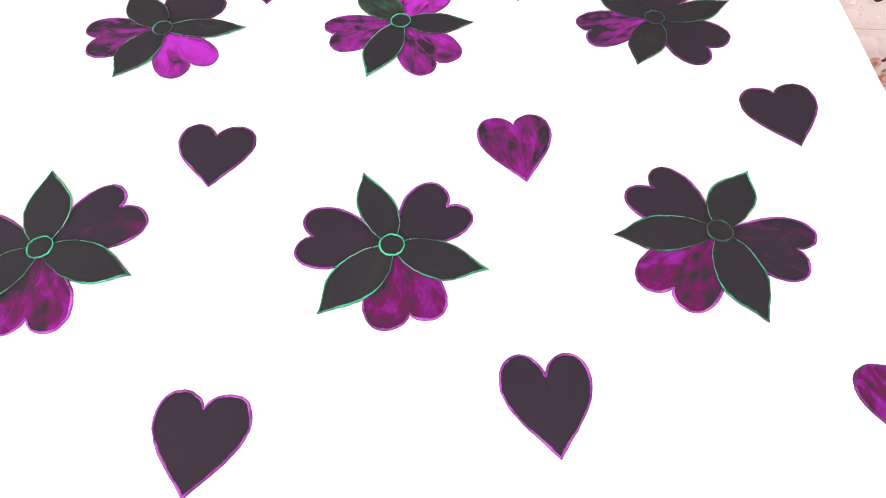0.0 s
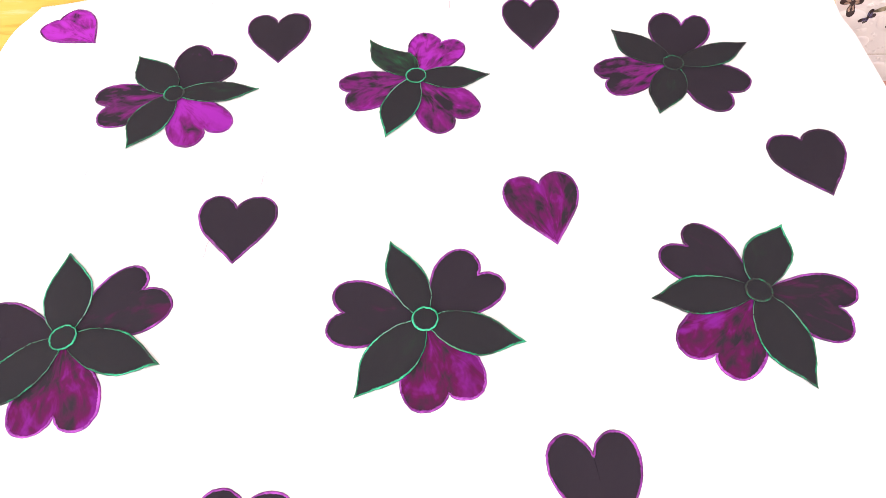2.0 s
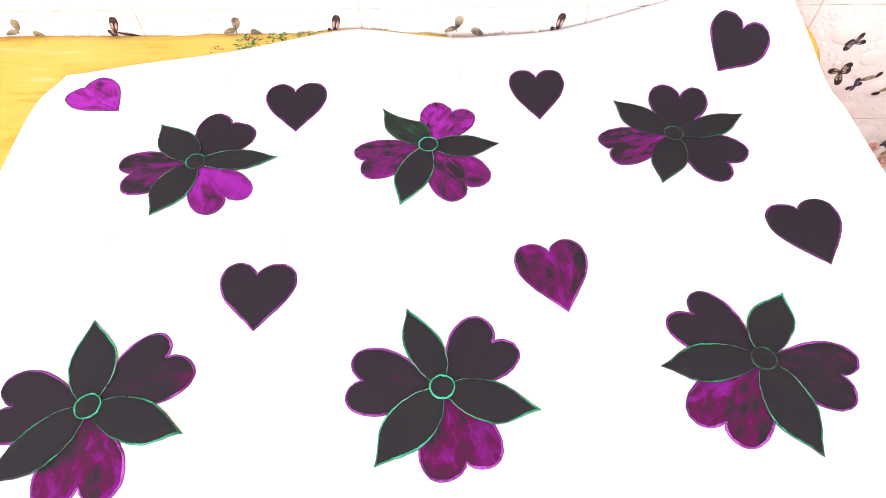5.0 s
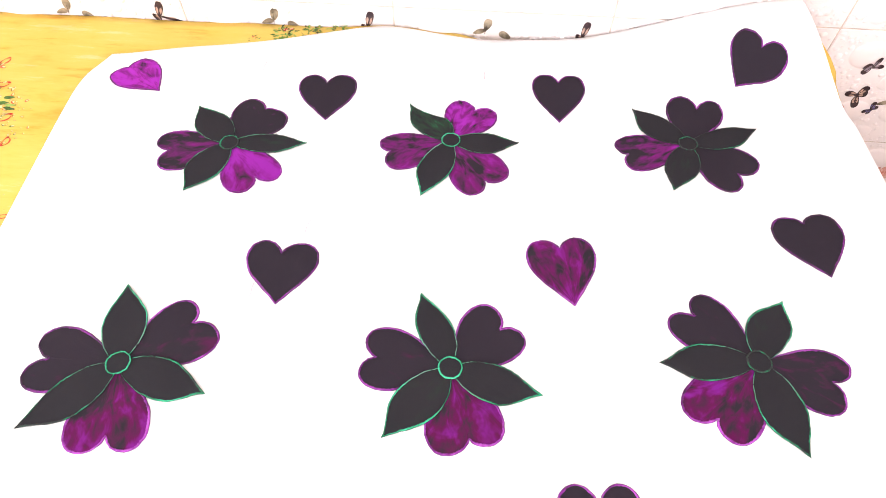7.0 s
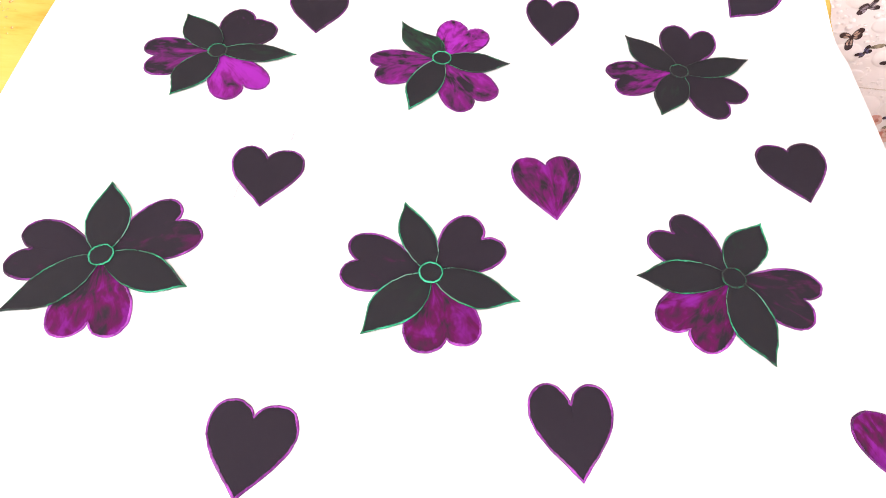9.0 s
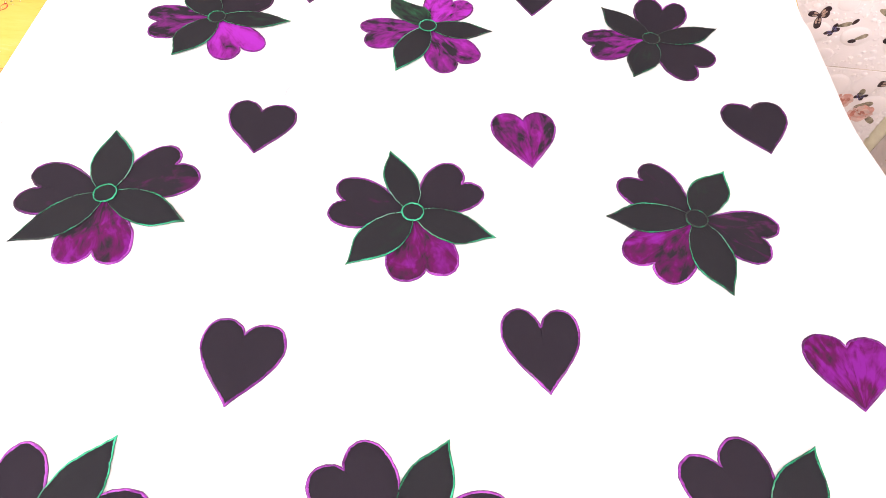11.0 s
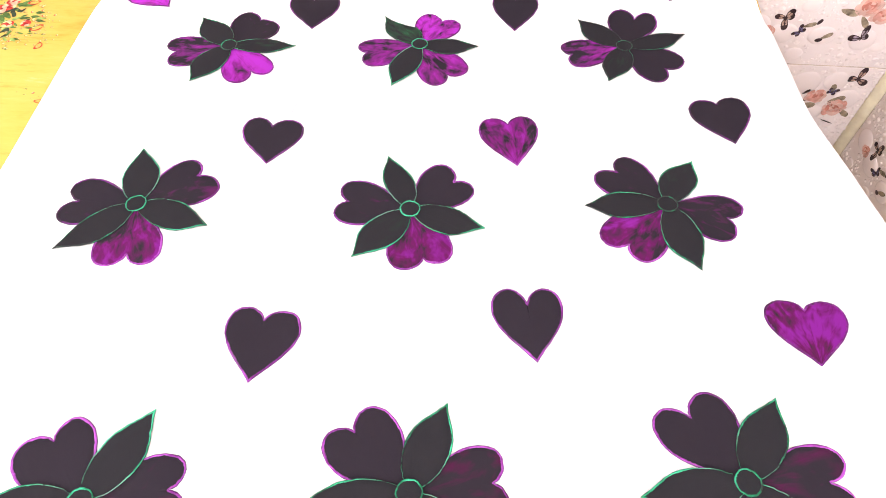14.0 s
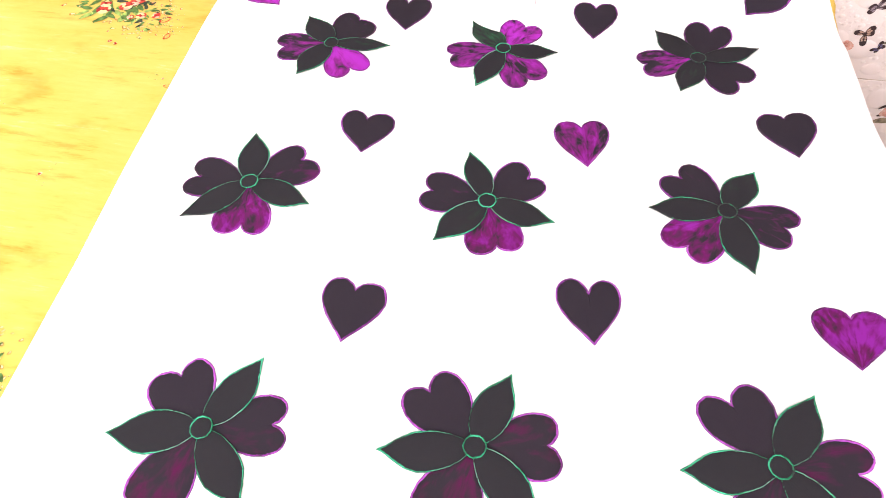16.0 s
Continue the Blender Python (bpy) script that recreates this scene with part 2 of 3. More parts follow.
def sheet():
    nx, ny, hang = 110, 150, 10
    verts, faces = [], []
    for j in range(ny + 1):
        v = j / ny
        for i in range(nx + 1 + hang):
            u = min(1.0, i / nx)
            y = -0.95 + v * (far_y(-0.84 + 1.39 * u) + 0.95)
            xl, xr = side_x(y, LEFT_Y, LEFT_X), side_x(y, RIGHT_Y, RIGHT_X)
            x = xl + u * (xr - xl)
            z = cloth_z(x, y)
            if i > nx:
                k = (i - nx) / hang
                x += 0.006 * math.sin(min(1, k * 4) * 1.57) - 0.01 * k
                z -= 0.004 * (1 - math.cos(min(1, k * 4) * 1.57)) + 0.09 * max(0, k - 0.25) * (1 - step(0.98, 1.14, y))
            verts.append((x, y, z))
    w = nx + 1 + hang
    for j in range(ny):
        for i in range(w - 1):
            a = j * w + i
            faces.append((a, a + 1, a + w + 1, a + w))
    ob = tagged(new("bed_sheet", mesh_of("bed_sheet", verts, faces, COTTON)), "plain white cotton sheet spread over a yellow printed bedspread", "bed sheet")
    sol = ob.modifiers.new("thickness", "SOLIDIFY")
    sol.thickness, sol.offset = 0.0008, -1
    return ob


# ---- structure ----
def wall(name, lo, hi, label, holes=()):
    """A wall of thick panels round its openings; a hole is (low, high) in x-or-y and in z."""
    flat = 0 if hi[0] - lo[0] > hi[1] - lo[1] else 1
    root = tagged(new(name), label, "wall", kind="structure")
    cuts = [(lo[flat], hi[flat], lo[2], hi[2])]
    if holes:
        a, b, c, d = holes
        cuts = [(lo[flat], a, lo[2], hi[2]), (b, hi[flat], lo[2], hi[2]), (a, b, lo[2], c), (a, b, d, hi[2])]
    for a, b, c, d in cuts:
        l, h = list(lo), list(hi)
        l[flat], h[flat], l[2], h[2] = a, b, c, d
        part("wall_panel", box_mesh("wall_panel", l, h, PLASTER), root)
    return root


def build_room():
    tagged(new("floor", box_mesh("floor", (WEST - 0.1, SOUTH - 0.1, FLOOR - 0.1), (EAST + 0.1, NORTH + 0.1, FLOOR), STONE)), "pale stone floor of the room", "floor", kind="structure")
    tagged(new("ceiling", box_mesh("ceiling", (WEST - 0.1, SOUTH - 0.1, CEIL), (EAST + 0.1, NORTH + 0.1, CEIL + 0.1), PLASTER)), "plain white plastered ceiling", "ceiling", kind="structure")
    n = wall("wall_north", (WEST - 0.1, NORTH + 0.009, FLOOR), (EAST + 0.1, NORTH + 0.13, CEIL), "wall of embossed white tiles printed with butterflies and roses")
    e = wall("wall_east", (EAST + 0.009, SOUTH - 0.1, FLOOR), (EAST + 0.13, NORTH + 0.009, CEIL), "wall of embossed white tiles printed with butterflies and roses")
    # these two openings are assumed, cut to hold the added lamps
    wall("wall_west", (WEST - 0.12, SOUTH, FLOOR), (WEST, NORTH + 0.009, CEIL), "plain white plastered wall with an assumed opening for an added lamp", (-0.95, 0.75, 0.35, 1.75))
    wall("wall_south", (WEST, SOUTH - 0.12, FLOOR), (EAST + 0.009, SOUTH, CEIL), "plain white plastered wall with an assumed opening for an added lamp", (-0.95, 0.95, 0.45, 1.85))
    return n, e


wall_n, wall_e = build_room()


# ---- bed ----
def bed_z(x, y):
    """Height of the bedspread, a little under the sheet."""
    z = min(cloth_z(x, y) - 0.0045 + 0.003 * noise.noise(Vector((x * 5, y * 5, 4.0))), cloth_z(x, y) - 0.003)
    return z - 0.03 * step(-0.12, 0.02, x) * step(1.15, 1.235, y)


def bedspread():
    xs = [-1.75 + 2.4 * i / 120 for i in range(121)]
    verts, faces, nx, ny, hang = [], [], 120, 120, 8
    w = nx + 1 + 2 * hang
    for j in range(ny + 1):
        y = -1.0 + 2.252 * j / ny
        xr = min(0.655, side_x(y, RIGHT_Y, RIGHT_X) + 0.012 * step(1.112, 1.145, y) * (1 - step(1.19, 1.22, y)) - 0.03 * (1 - step(1.0, 1.1, y)) - 0.02 * step(1.19, 1.24, y))
        for i in range(w):
            k = i - hang
            u = min(1.0, max(0.0, k / nx))
            x = -1.75 + u * (xr + 1.75)
            z = bed_z(x, y)
            over = -k / hang if k < 0 else (k - nx) / hang if k > nx else 0
            if over:
                x += (0.02 if k > nx else -0.02) * math.sin(min(1, over * 3) * 1.57)
                z -= 0.012 * min(1, over * 3) + 0.575 * max(0, over - 0.2) / 0.8 + (0.0 if k < 0 else z * over)
            verts.append((x, y, z))
    for j in range(ny):
        for i in range(w - 1):
            a = j * w + i
            faces.append((a, a + 1, a + w + 1, a + w))
    ob = tagged(new("bedspread", mesh_of("bedspread", verts, faces, YELLOW)), "yellow cotton bedspread with red and green flower print", "bedspread")
    sol = ob.modifiers.new("thickness", "SOLIDIFY")
    sol.thickness, sol.offset = 0.0012, -1
    return ob


def mattress():
    ob = tagged(new("bed"), "low bed with a beige mattress under a yellow bedspread", "bed")
    part("bed_base", box_mesh("bed_base", (-1.7, -0.95, FLOOR), (0.6, 1.22, -0.25), FOAM, 0.02), ob)
    part("mattress", box_mesh("mattress", (-1.72, -0.97, -0.25), (0.61, 1.235, -0.016), FOAM, 0.012), ob, "beige cloth mattress")
    return ob


mattress()
spread = bedspread()
sheet()


# ---- appliques ----
def bez(a, b, c, d, n):
    return [tuple((1 - s) ** 3 * p + 3 * s * (1 - s) ** 2 * q + 3 * s * s * (1 - s) * r + s ** 3 * e for p, q, r, e in zip(a, b, c, d)) for s in (i / n for i in range(n))]


def heart_outline(n, wl, tl, wr, tr):
    """A heart from its point at the origin along +x: notch distance, then width and length of either lobe."""
    def half(w, t):
        o, top = (0.72 * t, w), (t, 0.5 * w)
        return (bez((0, 0), (0.22 * t, 0.36 * w), (0.45 * t, w), o, 14) + bez(o, (0.89 * t, w), (t, 0.83 * w), top, 8)
                + bez(top, (t, 0.24 * w), (n + 0.4 * (t - n), 0.05 * w), (n, 0), 8))
    left, right = half(wl, tl), half(wr, tr)
    return left + [(n, 0)] + [(x, -y) for x, y in reversed(right[1:])]


def leaf_outline(length, ul, wl, ur, wr, hook=0.0):
    """A pointed leaf along +x: place and width of its belly on either side; hook hollows the right side towards the tip."""
    def half(u, w, h):
        return (bez((0, 0), (0.1 * length, 0.5 * w), (u - 0.25 * length, w), (u, w), 12)
                + bez((u, w), (u + 0.2 * length * (1 - 0.6 * h), w * (1 - 0.5 * h)), (length - 0.16 * length, (0.3 - 0.5 * h) * w), (length, 0), 12))
    left, right = half(ul, wl, 0.0), half(ur, wr, hook)
    return left + [(length, 0)] + [(x, -y) for x, y in reversed(right[1:])]


def grown(outline, by):
    """The outline moved outwards; points run out to their mitre, notches stay."""
    n, out = len(outline), []
    turn = 1 if sum(a[0] * b[1] - b[0] * a[1] for a, b in zip(outline, outline[1:] + outline[:1])) > 0 else -1
    ways = [(Vector(outline[(i + 1) % n]) - Vector(outline[i])).normalized() for i in range(n)]
    notches = [outline[i] for i in range(n) if ways[i - 1].cross(ways[i]) * turn < -0.3]
    for i in range(n):
        p, u, v = Vector(outline[i]), ways[i - 1], ways[i]
        out_n = Vector((u.y + v.y, -u.x - v.x)) * turn
        reach = by / max(0.45, out_n.length / 2)
        reach *= min((step(0, 0.007, math.dist(p, q)) for q in notches), default=1.0)
        p = p + out_n.normalized() * reach if out_n.length > 1e-6 else p
        out.append((p.x, p.y))
    return out


def ragged(outline, seed, rough=0.0005):
    rnd = random.Random(seed)
    outline = grown(outline, 0.0013)
    return [outline[0]] + [(x + rnd.uniform(-rough, rough), y + rnd.uniform(-rough, rough)) for x, y in outline[1:]]


def surface(origin, angle):
    """Height of the cloth over a patch's own base, for a place in the patch's own axes."""
    ox, oy, oz = origin
    c, s = math.cos(radians(angle)), math.sin(radians(angle))
    return lambda x, y: cloth_z(ox + c * x - s * y, oy + s * x + c * y) - oz


def patch_mesh(name, pts, core, rise, height, base, mat):
    verts, faces, n = [], [], len(pts)
    for k, h in ((1.0, 0.0), (1.0, 0.6), (0.965, 1.0), (0.6, 1.15), (0.25, 1.2)):
        for x, y in pts:
            px, py = core + (x - core) * k, y * k
            verts.append((px, py, rise(px, py) + base + h * height))
    for r in range(4):
        for i in range(n):
            j = (i + 1) % n
            faces.append((r * n + i, r * n + j, (r + 1) * n + j, (r + 1) * n + i))
    verts.append((core, 0, rise(core, 0) + base + 1.2 * height))
    for i in range(n):
        faces.append((4 * n + i, 4 * n + (i + 1) % n, 5 * n))
    area = sum(a[0] * b[1] - b[0] * a[1] for a, b in zip(pts, pts[1:] + pts[:1]))
    if area < 0:
        faces = [f[::-1] for f in faces]
    return mesh_of(name, verts, faces, mat)


def stitch_mesh(name, pts, rise, width, base, mat, seed, thin=0.0):
    """A close zigzag seam just inside a closed outline, raised in the middle, ragged at its sides, thinner towards the base up to 'thin'."""
    rnd = random.Random(seed)
    dense = []
    n = len(pts)
    for i in range(n):
        a, b = pts[i], pts[(i + 1) % n]
        k = max(1, int(math.dist(a, b) / 0.0016))
        dense += [(a[0] + (b[0] - a[0]) * s / k, a[1] + (b[1] - a[1]) * s / k) for s in range(k)]
    area = sum(a[0] * b[1] - b[0] * a[1] for a, b in zip(pts, pts[1:] + pts[:1]))
    inward = 1 if area > 0 else -1
    n = len(dense)
    verts, faces = [], []
    for i in range(n):
        a, p, b = dense[i - 3], dense[i], dense[(i + 3) % n]
        dx, dy = b[0] - a[0], b[1] - a[1]
        l = math.hypot(dx, dy) or 1
        nx, ny = -dy / l * inward, dx / l * inward
        slow = 0.5 + 0.5 * noise.noise(Vector((p[0] * 45, p[1] * 45, seed * 3.1)))
        w = width * rnd.uniform(0.84, 1.12) * (0.38 + 0.95 * slow)
        if thin:
            w *= 0.42 + 0.58 * step(0.25 * thin, 0.6 * thin, math.hypot(*p))
        side = 0.0003 + 0.5 * w + width * rnd.uniform(-0.09, 0.09)
        for k, h in ((-0.5, 0.0), (-0.3, 0.75), (0, 1.0), (0.3, 0.75), (0.5, 0.0)):
            x, y = p[0] + nx * (w * k + side), p[1] + ny * (w * k + side)
            verts.append((x, y, rise(x, y) + base + h * 0.0011 * rnd.uniform(0.75, 1.15)))
    for i in range(n):
        j = (i + 1) % n
        p = dense[i]
        if thin and math.hypot(*p) < 0.45 * thin and noise.noise(Vector((p[0] * 260, p[1] * 260, seed * 1.7))) < -0.4:
            continue
        for k in range(4):
            faces.append((i * 5 + k, j * 5 + k, j * 5 + k + 1, i * 5 + k + 1))
    return mesh_of(name, verts, faces, mat)


SEED = [0]


def sewn(name, root, outline, core, angle, origin, base, mat, thread_mat, width, painted_sheen, seam, label="", thin=0.0):
    SEED[0] += 1
    pts, rise = ragged(outline, SEED[0]), surface(origin, angle)
    p = part(name, patch_mesh(name, pts, core, rise, 0.0008, base, mat), root, label)
    p.rotation_euler = (0, 0, radians(angle))
    # how much sheen is painted into this patch's colour
    p["painted_sheen"] = painted_sheen
    s = part("stitching", stitch_mesh("stitching", pts, rise, width, base + 0.0007, thread_mat, SEED[0] + 500, thin), p)
    # how much satin sheen is painted into the thread
    s["painted_sheen"] = seam
    return p


def flower(x, y, petals, leaves, label, seam, glow, ring=0.0166):
    """Petals: angle, notch, left width and length, right width and length (mm), nap. Leaves: angle, length, left place
    and width, right place and width (mm), nap, hook.
    Seam: how much sheen is painted into the thread on the leaves and the ring; glow: on the petals."""
    oz = cloth_z(x, y)
    root = tagged(new("flower_applique"), label, "applique", "flowers on the sheet")
    root.location = (x, y, oz)
    for (a, n, wl, tl, wr, tr, painted_sheen), shine in zip(petals, glow):
        o = heart_outline(n / 1000, wl / 1000, tl / 1000, wr / 1000, tr / 1000)
        sewn("petal", root, o, 0.62 * n / 1000, a, (x, y, oz), 0.0006, PURPLE, PURPLE_THREAD, 0.0033, painted_sheen, shine + 0.15 * painted_sheen,
             "brushed purple velvet with its bright sheen painted in" if painted_sheen > 0.6 else "dark purple velvet", n / 1000)
    for (a, n, ul, wl, ur, wr, painted_sheen, *hook), shine in zip(leaves, seam):
        o = leaf_outline(n / 1000, ul / 1000, wl / 1000, ur / 1000, wr / 1000, *hook)
        sewn("leaf", root, o, 0.5 * n / 1000, a, (x, y, oz), 0.0021, GREEN, GREEN_THREAD, 0.0024, painted_sheen if painted_sheen > 0.3 else 0.55 * painted_sheen, shine, "dark green velvet", n / 1000)
    disc = [(ring * math.cos(i * math.tau / 40), ring * math.sin(i * math.tau / 40)) for i in range(40)]
    sewn("flower_centre", root, disc, 0.0, 0, (x, y, oz), 0.0034, GREEN, GREEN_THREAD, 0.0028, 0.1, seam[3], "dark round centre ringed with green thread")
    return root


def heart(x, y, angle, n, wl, tl, wr, tr, painted_sheen, label, shine=0.5):
    oz = cloth_z(x, y)
    root = tagged(new("heart_applique"), label, "applique", "hearts on the sheet")
    root.location = (x, y, oz)
    o = heart_outline(n / 1000, wl / 1000, tl / 1000, wr / 1000, tr / 1000)
    sewn("heart_patch", root, o, 0.62 * n / 1000, angle, (x, y, oz), 0.0006, PURPLE, PURPLE_THREAD, 0.0032, painted_sheen, shine + 0.2 * painted_sheen)
    return root


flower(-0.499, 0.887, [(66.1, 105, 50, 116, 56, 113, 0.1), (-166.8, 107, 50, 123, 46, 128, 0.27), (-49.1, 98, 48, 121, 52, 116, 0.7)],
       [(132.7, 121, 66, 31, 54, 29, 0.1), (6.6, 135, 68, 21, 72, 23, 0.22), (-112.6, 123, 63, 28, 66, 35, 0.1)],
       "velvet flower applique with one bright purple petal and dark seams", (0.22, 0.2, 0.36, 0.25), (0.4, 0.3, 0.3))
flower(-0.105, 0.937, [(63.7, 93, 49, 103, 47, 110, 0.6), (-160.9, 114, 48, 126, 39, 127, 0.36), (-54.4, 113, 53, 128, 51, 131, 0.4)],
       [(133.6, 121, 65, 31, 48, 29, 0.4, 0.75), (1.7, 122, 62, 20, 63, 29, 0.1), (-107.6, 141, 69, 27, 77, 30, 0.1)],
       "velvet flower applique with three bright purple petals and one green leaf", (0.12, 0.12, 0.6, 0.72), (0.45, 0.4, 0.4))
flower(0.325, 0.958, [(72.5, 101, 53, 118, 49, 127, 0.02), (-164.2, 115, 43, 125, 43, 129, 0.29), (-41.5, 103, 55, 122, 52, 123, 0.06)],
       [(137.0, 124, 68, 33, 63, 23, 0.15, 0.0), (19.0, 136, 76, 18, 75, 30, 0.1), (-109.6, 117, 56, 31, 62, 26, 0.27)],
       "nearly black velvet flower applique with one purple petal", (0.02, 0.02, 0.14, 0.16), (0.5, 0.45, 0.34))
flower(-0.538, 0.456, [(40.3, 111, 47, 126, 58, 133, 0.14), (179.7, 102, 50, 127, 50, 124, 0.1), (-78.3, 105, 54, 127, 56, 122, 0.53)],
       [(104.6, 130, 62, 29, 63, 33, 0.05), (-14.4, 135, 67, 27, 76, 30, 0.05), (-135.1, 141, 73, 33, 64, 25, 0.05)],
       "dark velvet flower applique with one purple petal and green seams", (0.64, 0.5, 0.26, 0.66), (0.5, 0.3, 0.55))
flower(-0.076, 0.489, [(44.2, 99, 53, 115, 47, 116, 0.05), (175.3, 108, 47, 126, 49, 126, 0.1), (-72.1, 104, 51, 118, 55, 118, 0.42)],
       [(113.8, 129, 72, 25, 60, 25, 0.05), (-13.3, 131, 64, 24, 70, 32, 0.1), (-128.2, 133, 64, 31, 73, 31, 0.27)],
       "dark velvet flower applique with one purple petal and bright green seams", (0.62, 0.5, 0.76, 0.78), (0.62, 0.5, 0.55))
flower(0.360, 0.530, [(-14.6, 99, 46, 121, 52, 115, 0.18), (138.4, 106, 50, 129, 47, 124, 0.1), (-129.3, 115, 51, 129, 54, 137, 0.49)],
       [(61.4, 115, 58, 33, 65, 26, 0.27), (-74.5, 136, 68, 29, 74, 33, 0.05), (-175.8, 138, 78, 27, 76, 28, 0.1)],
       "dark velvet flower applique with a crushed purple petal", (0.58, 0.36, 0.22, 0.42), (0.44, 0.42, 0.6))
flower(-0.437, -0.017, [(131.9, 98, 57, 118, 48, 112, 0.05), (12.6, 109, 47, 127, 46, 129, 0.14), (-107, 118, 48, 136, 48, 132, 0.2)],
       [(66.5, 135, 67, 26, 68, 33, 0.05), (-167.0, 145, 78, 35, 74, 31, 0.05), (-44, 138, 75, 28, 72, 32, 0.05)],
       "nearly black velvet flower applique with bright green seams", (0.7, 0.6, 0.6, 0.66), (0.8, 0.7, 0.6))
flower(-0.026, 0.027, [(138.0, 111, 52, 132, 50, 126, 0.03), (10.9, 108, 50, 124, 50, 124, 0.15), (-107, 112, 50, 126, 50, 126, 0.22)],
       [(72.3, 128, 64, 31, 65, 29, 0.05), (-168.4, 143, 79, 34, 75, 25, 0.05), (-42, 140, 72, 30, 72, 30, 0.05)],
       "nearly black velvet flower applique with one wine-purple petal", (0.62, 0.56, 0.6, 0.62), (0.8, 0.7, 0.6))
flower(0.403, 0.073, [(125.7, 101, 57, 130, 55, 121, 0.03), (4.3, 105, 48, 130, 48, 129, 0.15), (-108, 112, 50, 126, 50, 126, 0.18)],
       [(63.1, 130, 64, 29, 69, 31, 0.2), (-168.4, 139, 78, 34, 72, 26, 0.05), (-48, 140, 72, 30, 72, 30, 0.05)],
       "nearly black velvet flower applique with dark green leaves", (0.5, 0.62, 0.5, 0.46), (0.68, 0.74, 0.6))

BLACK_HEART = "nearly black velvet heart applique edged with purple thread"
BRIGHT_HEART = "bright purple velvet heart applique edged with purple thread"
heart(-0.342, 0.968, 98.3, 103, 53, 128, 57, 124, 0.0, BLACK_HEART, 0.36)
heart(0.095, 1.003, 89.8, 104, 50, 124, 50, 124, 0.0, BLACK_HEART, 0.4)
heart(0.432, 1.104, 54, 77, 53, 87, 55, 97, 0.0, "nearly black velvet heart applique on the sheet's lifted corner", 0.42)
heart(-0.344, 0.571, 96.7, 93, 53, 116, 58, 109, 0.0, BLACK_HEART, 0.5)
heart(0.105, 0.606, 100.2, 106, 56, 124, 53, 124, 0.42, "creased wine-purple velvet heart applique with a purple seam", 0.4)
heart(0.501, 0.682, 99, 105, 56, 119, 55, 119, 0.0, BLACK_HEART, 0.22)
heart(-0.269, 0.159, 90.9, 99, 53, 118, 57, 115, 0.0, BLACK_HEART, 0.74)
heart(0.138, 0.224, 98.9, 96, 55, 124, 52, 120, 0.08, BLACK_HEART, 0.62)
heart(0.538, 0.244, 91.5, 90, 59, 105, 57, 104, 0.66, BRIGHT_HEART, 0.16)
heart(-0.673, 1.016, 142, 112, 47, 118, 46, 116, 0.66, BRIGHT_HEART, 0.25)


# ---- printed flowers on the bedspread ----
def dye_shape(verts, faces, slots, cx, cy, turn, ln, wd, slot, lift, rnd, point=0.4):
    b = len(verts)
    for i in range(12):
        t = i * math.tau / 12
        u, v = ln * math.cos(t), wd * math.sin(t) * (1 - point * math.cos(t)) * rnd.uniform(0.85, 1.12)
        px, py = cx + u * math.cos(turn) - v * math.sin(turn), cy + u * math.sin(turn) + v * math.cos(turn)
        verts.append((px, py, bed_z(px, py) + 0.0007 + lift))
    faces.append(tuple(range(b, b + 12)))
    slots.append(slot)


def dye_sprig(x, y, size, seed, blooms, leaves, specks=0, fill=(0, 1, 1, 1, 6)):
    """One printed spray on the cloth: roses and green leaves, with small outlined ochre petals strewn round them."""
    rnd = random.Random(seed)
    mats = [DYE_DARK, DYE_GREEN, DYE_PALE, DYE_RED, DYE_PINK, DYE_DEEP, DYE_LIME, DYE_OCHRE]
    verts, faces, slots = [], [], []
    for k in range(specks):
        a, r = rnd.uniform(0, math.tau), size * (0.5 + 0.75 * rnd.random())
        cx, cy, turn, ln = x + r * math.cos(a), y + r * math.sin(a), rnd.uniform(0, math.tau), size * rnd.uniform(0.035, 0.075)
        dye_shape(verts, faces, slots, cx, cy, turn, ln, 0.55 * ln, rnd.choice((7, 7, 7, 1, 3)), 0.0, rnd)
        dye_shape(verts, faces, slots, cx + 0.15 * ln, cy + 0.1 * ln, turn, ln * 0.7, 0.32 * ln, 2, 0.00008, rnd)
    for k in range(leaves):
        a, r = rnd.uniform(0, math.tau), size * 0.85 * math.sqrt(rnd.random())
        cx, cy, turn = x + r * math.cos(a), y + r * math.sin(a), a + rnd.uniform(-0.9, 0.9)
        ln = size * rnd.uniform(0.09, 0.17)
        dye_shape(verts, faces, slots, cx, cy, turn, ln, ln * rnd.uniform(0.3, 0.45), rnd.choice(fill), 0.0001 + 0.000004 * k, rnd)
    for k in range(blooms):
        a, r = rnd.uniform(0, math.tau), size * 0.6 * math.sqrt(rnd.random())
        cx, cy, big = x + r * math.cos(a), y + r * math.sin(a), size * rnd.uniform(0.12, 0.2)
        for ring, n in ((0.62, 7), (0.3, 4)):
            for i in range(n):
                t = i * math.tau / n + rnd.uniform(-0.3, 0.3)
                dye_shape(verts, faces, slots, cx + ring * big * math.cos(t), cy + ring * big * math.sin(t), t + 1.57, 0.46 * big, 0.27 * big,
                          rnd.choice((3, 3, 4, 5, 2)), 0.0005 + 0.00002 * i + 0.0001 * (0.62 - ring), rnd, 0.2)
        dye_shape(verts, faces, slots, cx, cy, 0, 0.2 * big, 0.18 * big, 5, 0.0008, rnd, 0)
    tagged(part("flower_print", mesh_of("flower_print", verts, faces, mats, slots), spread), "red and green printed flowers", kind="stuff")


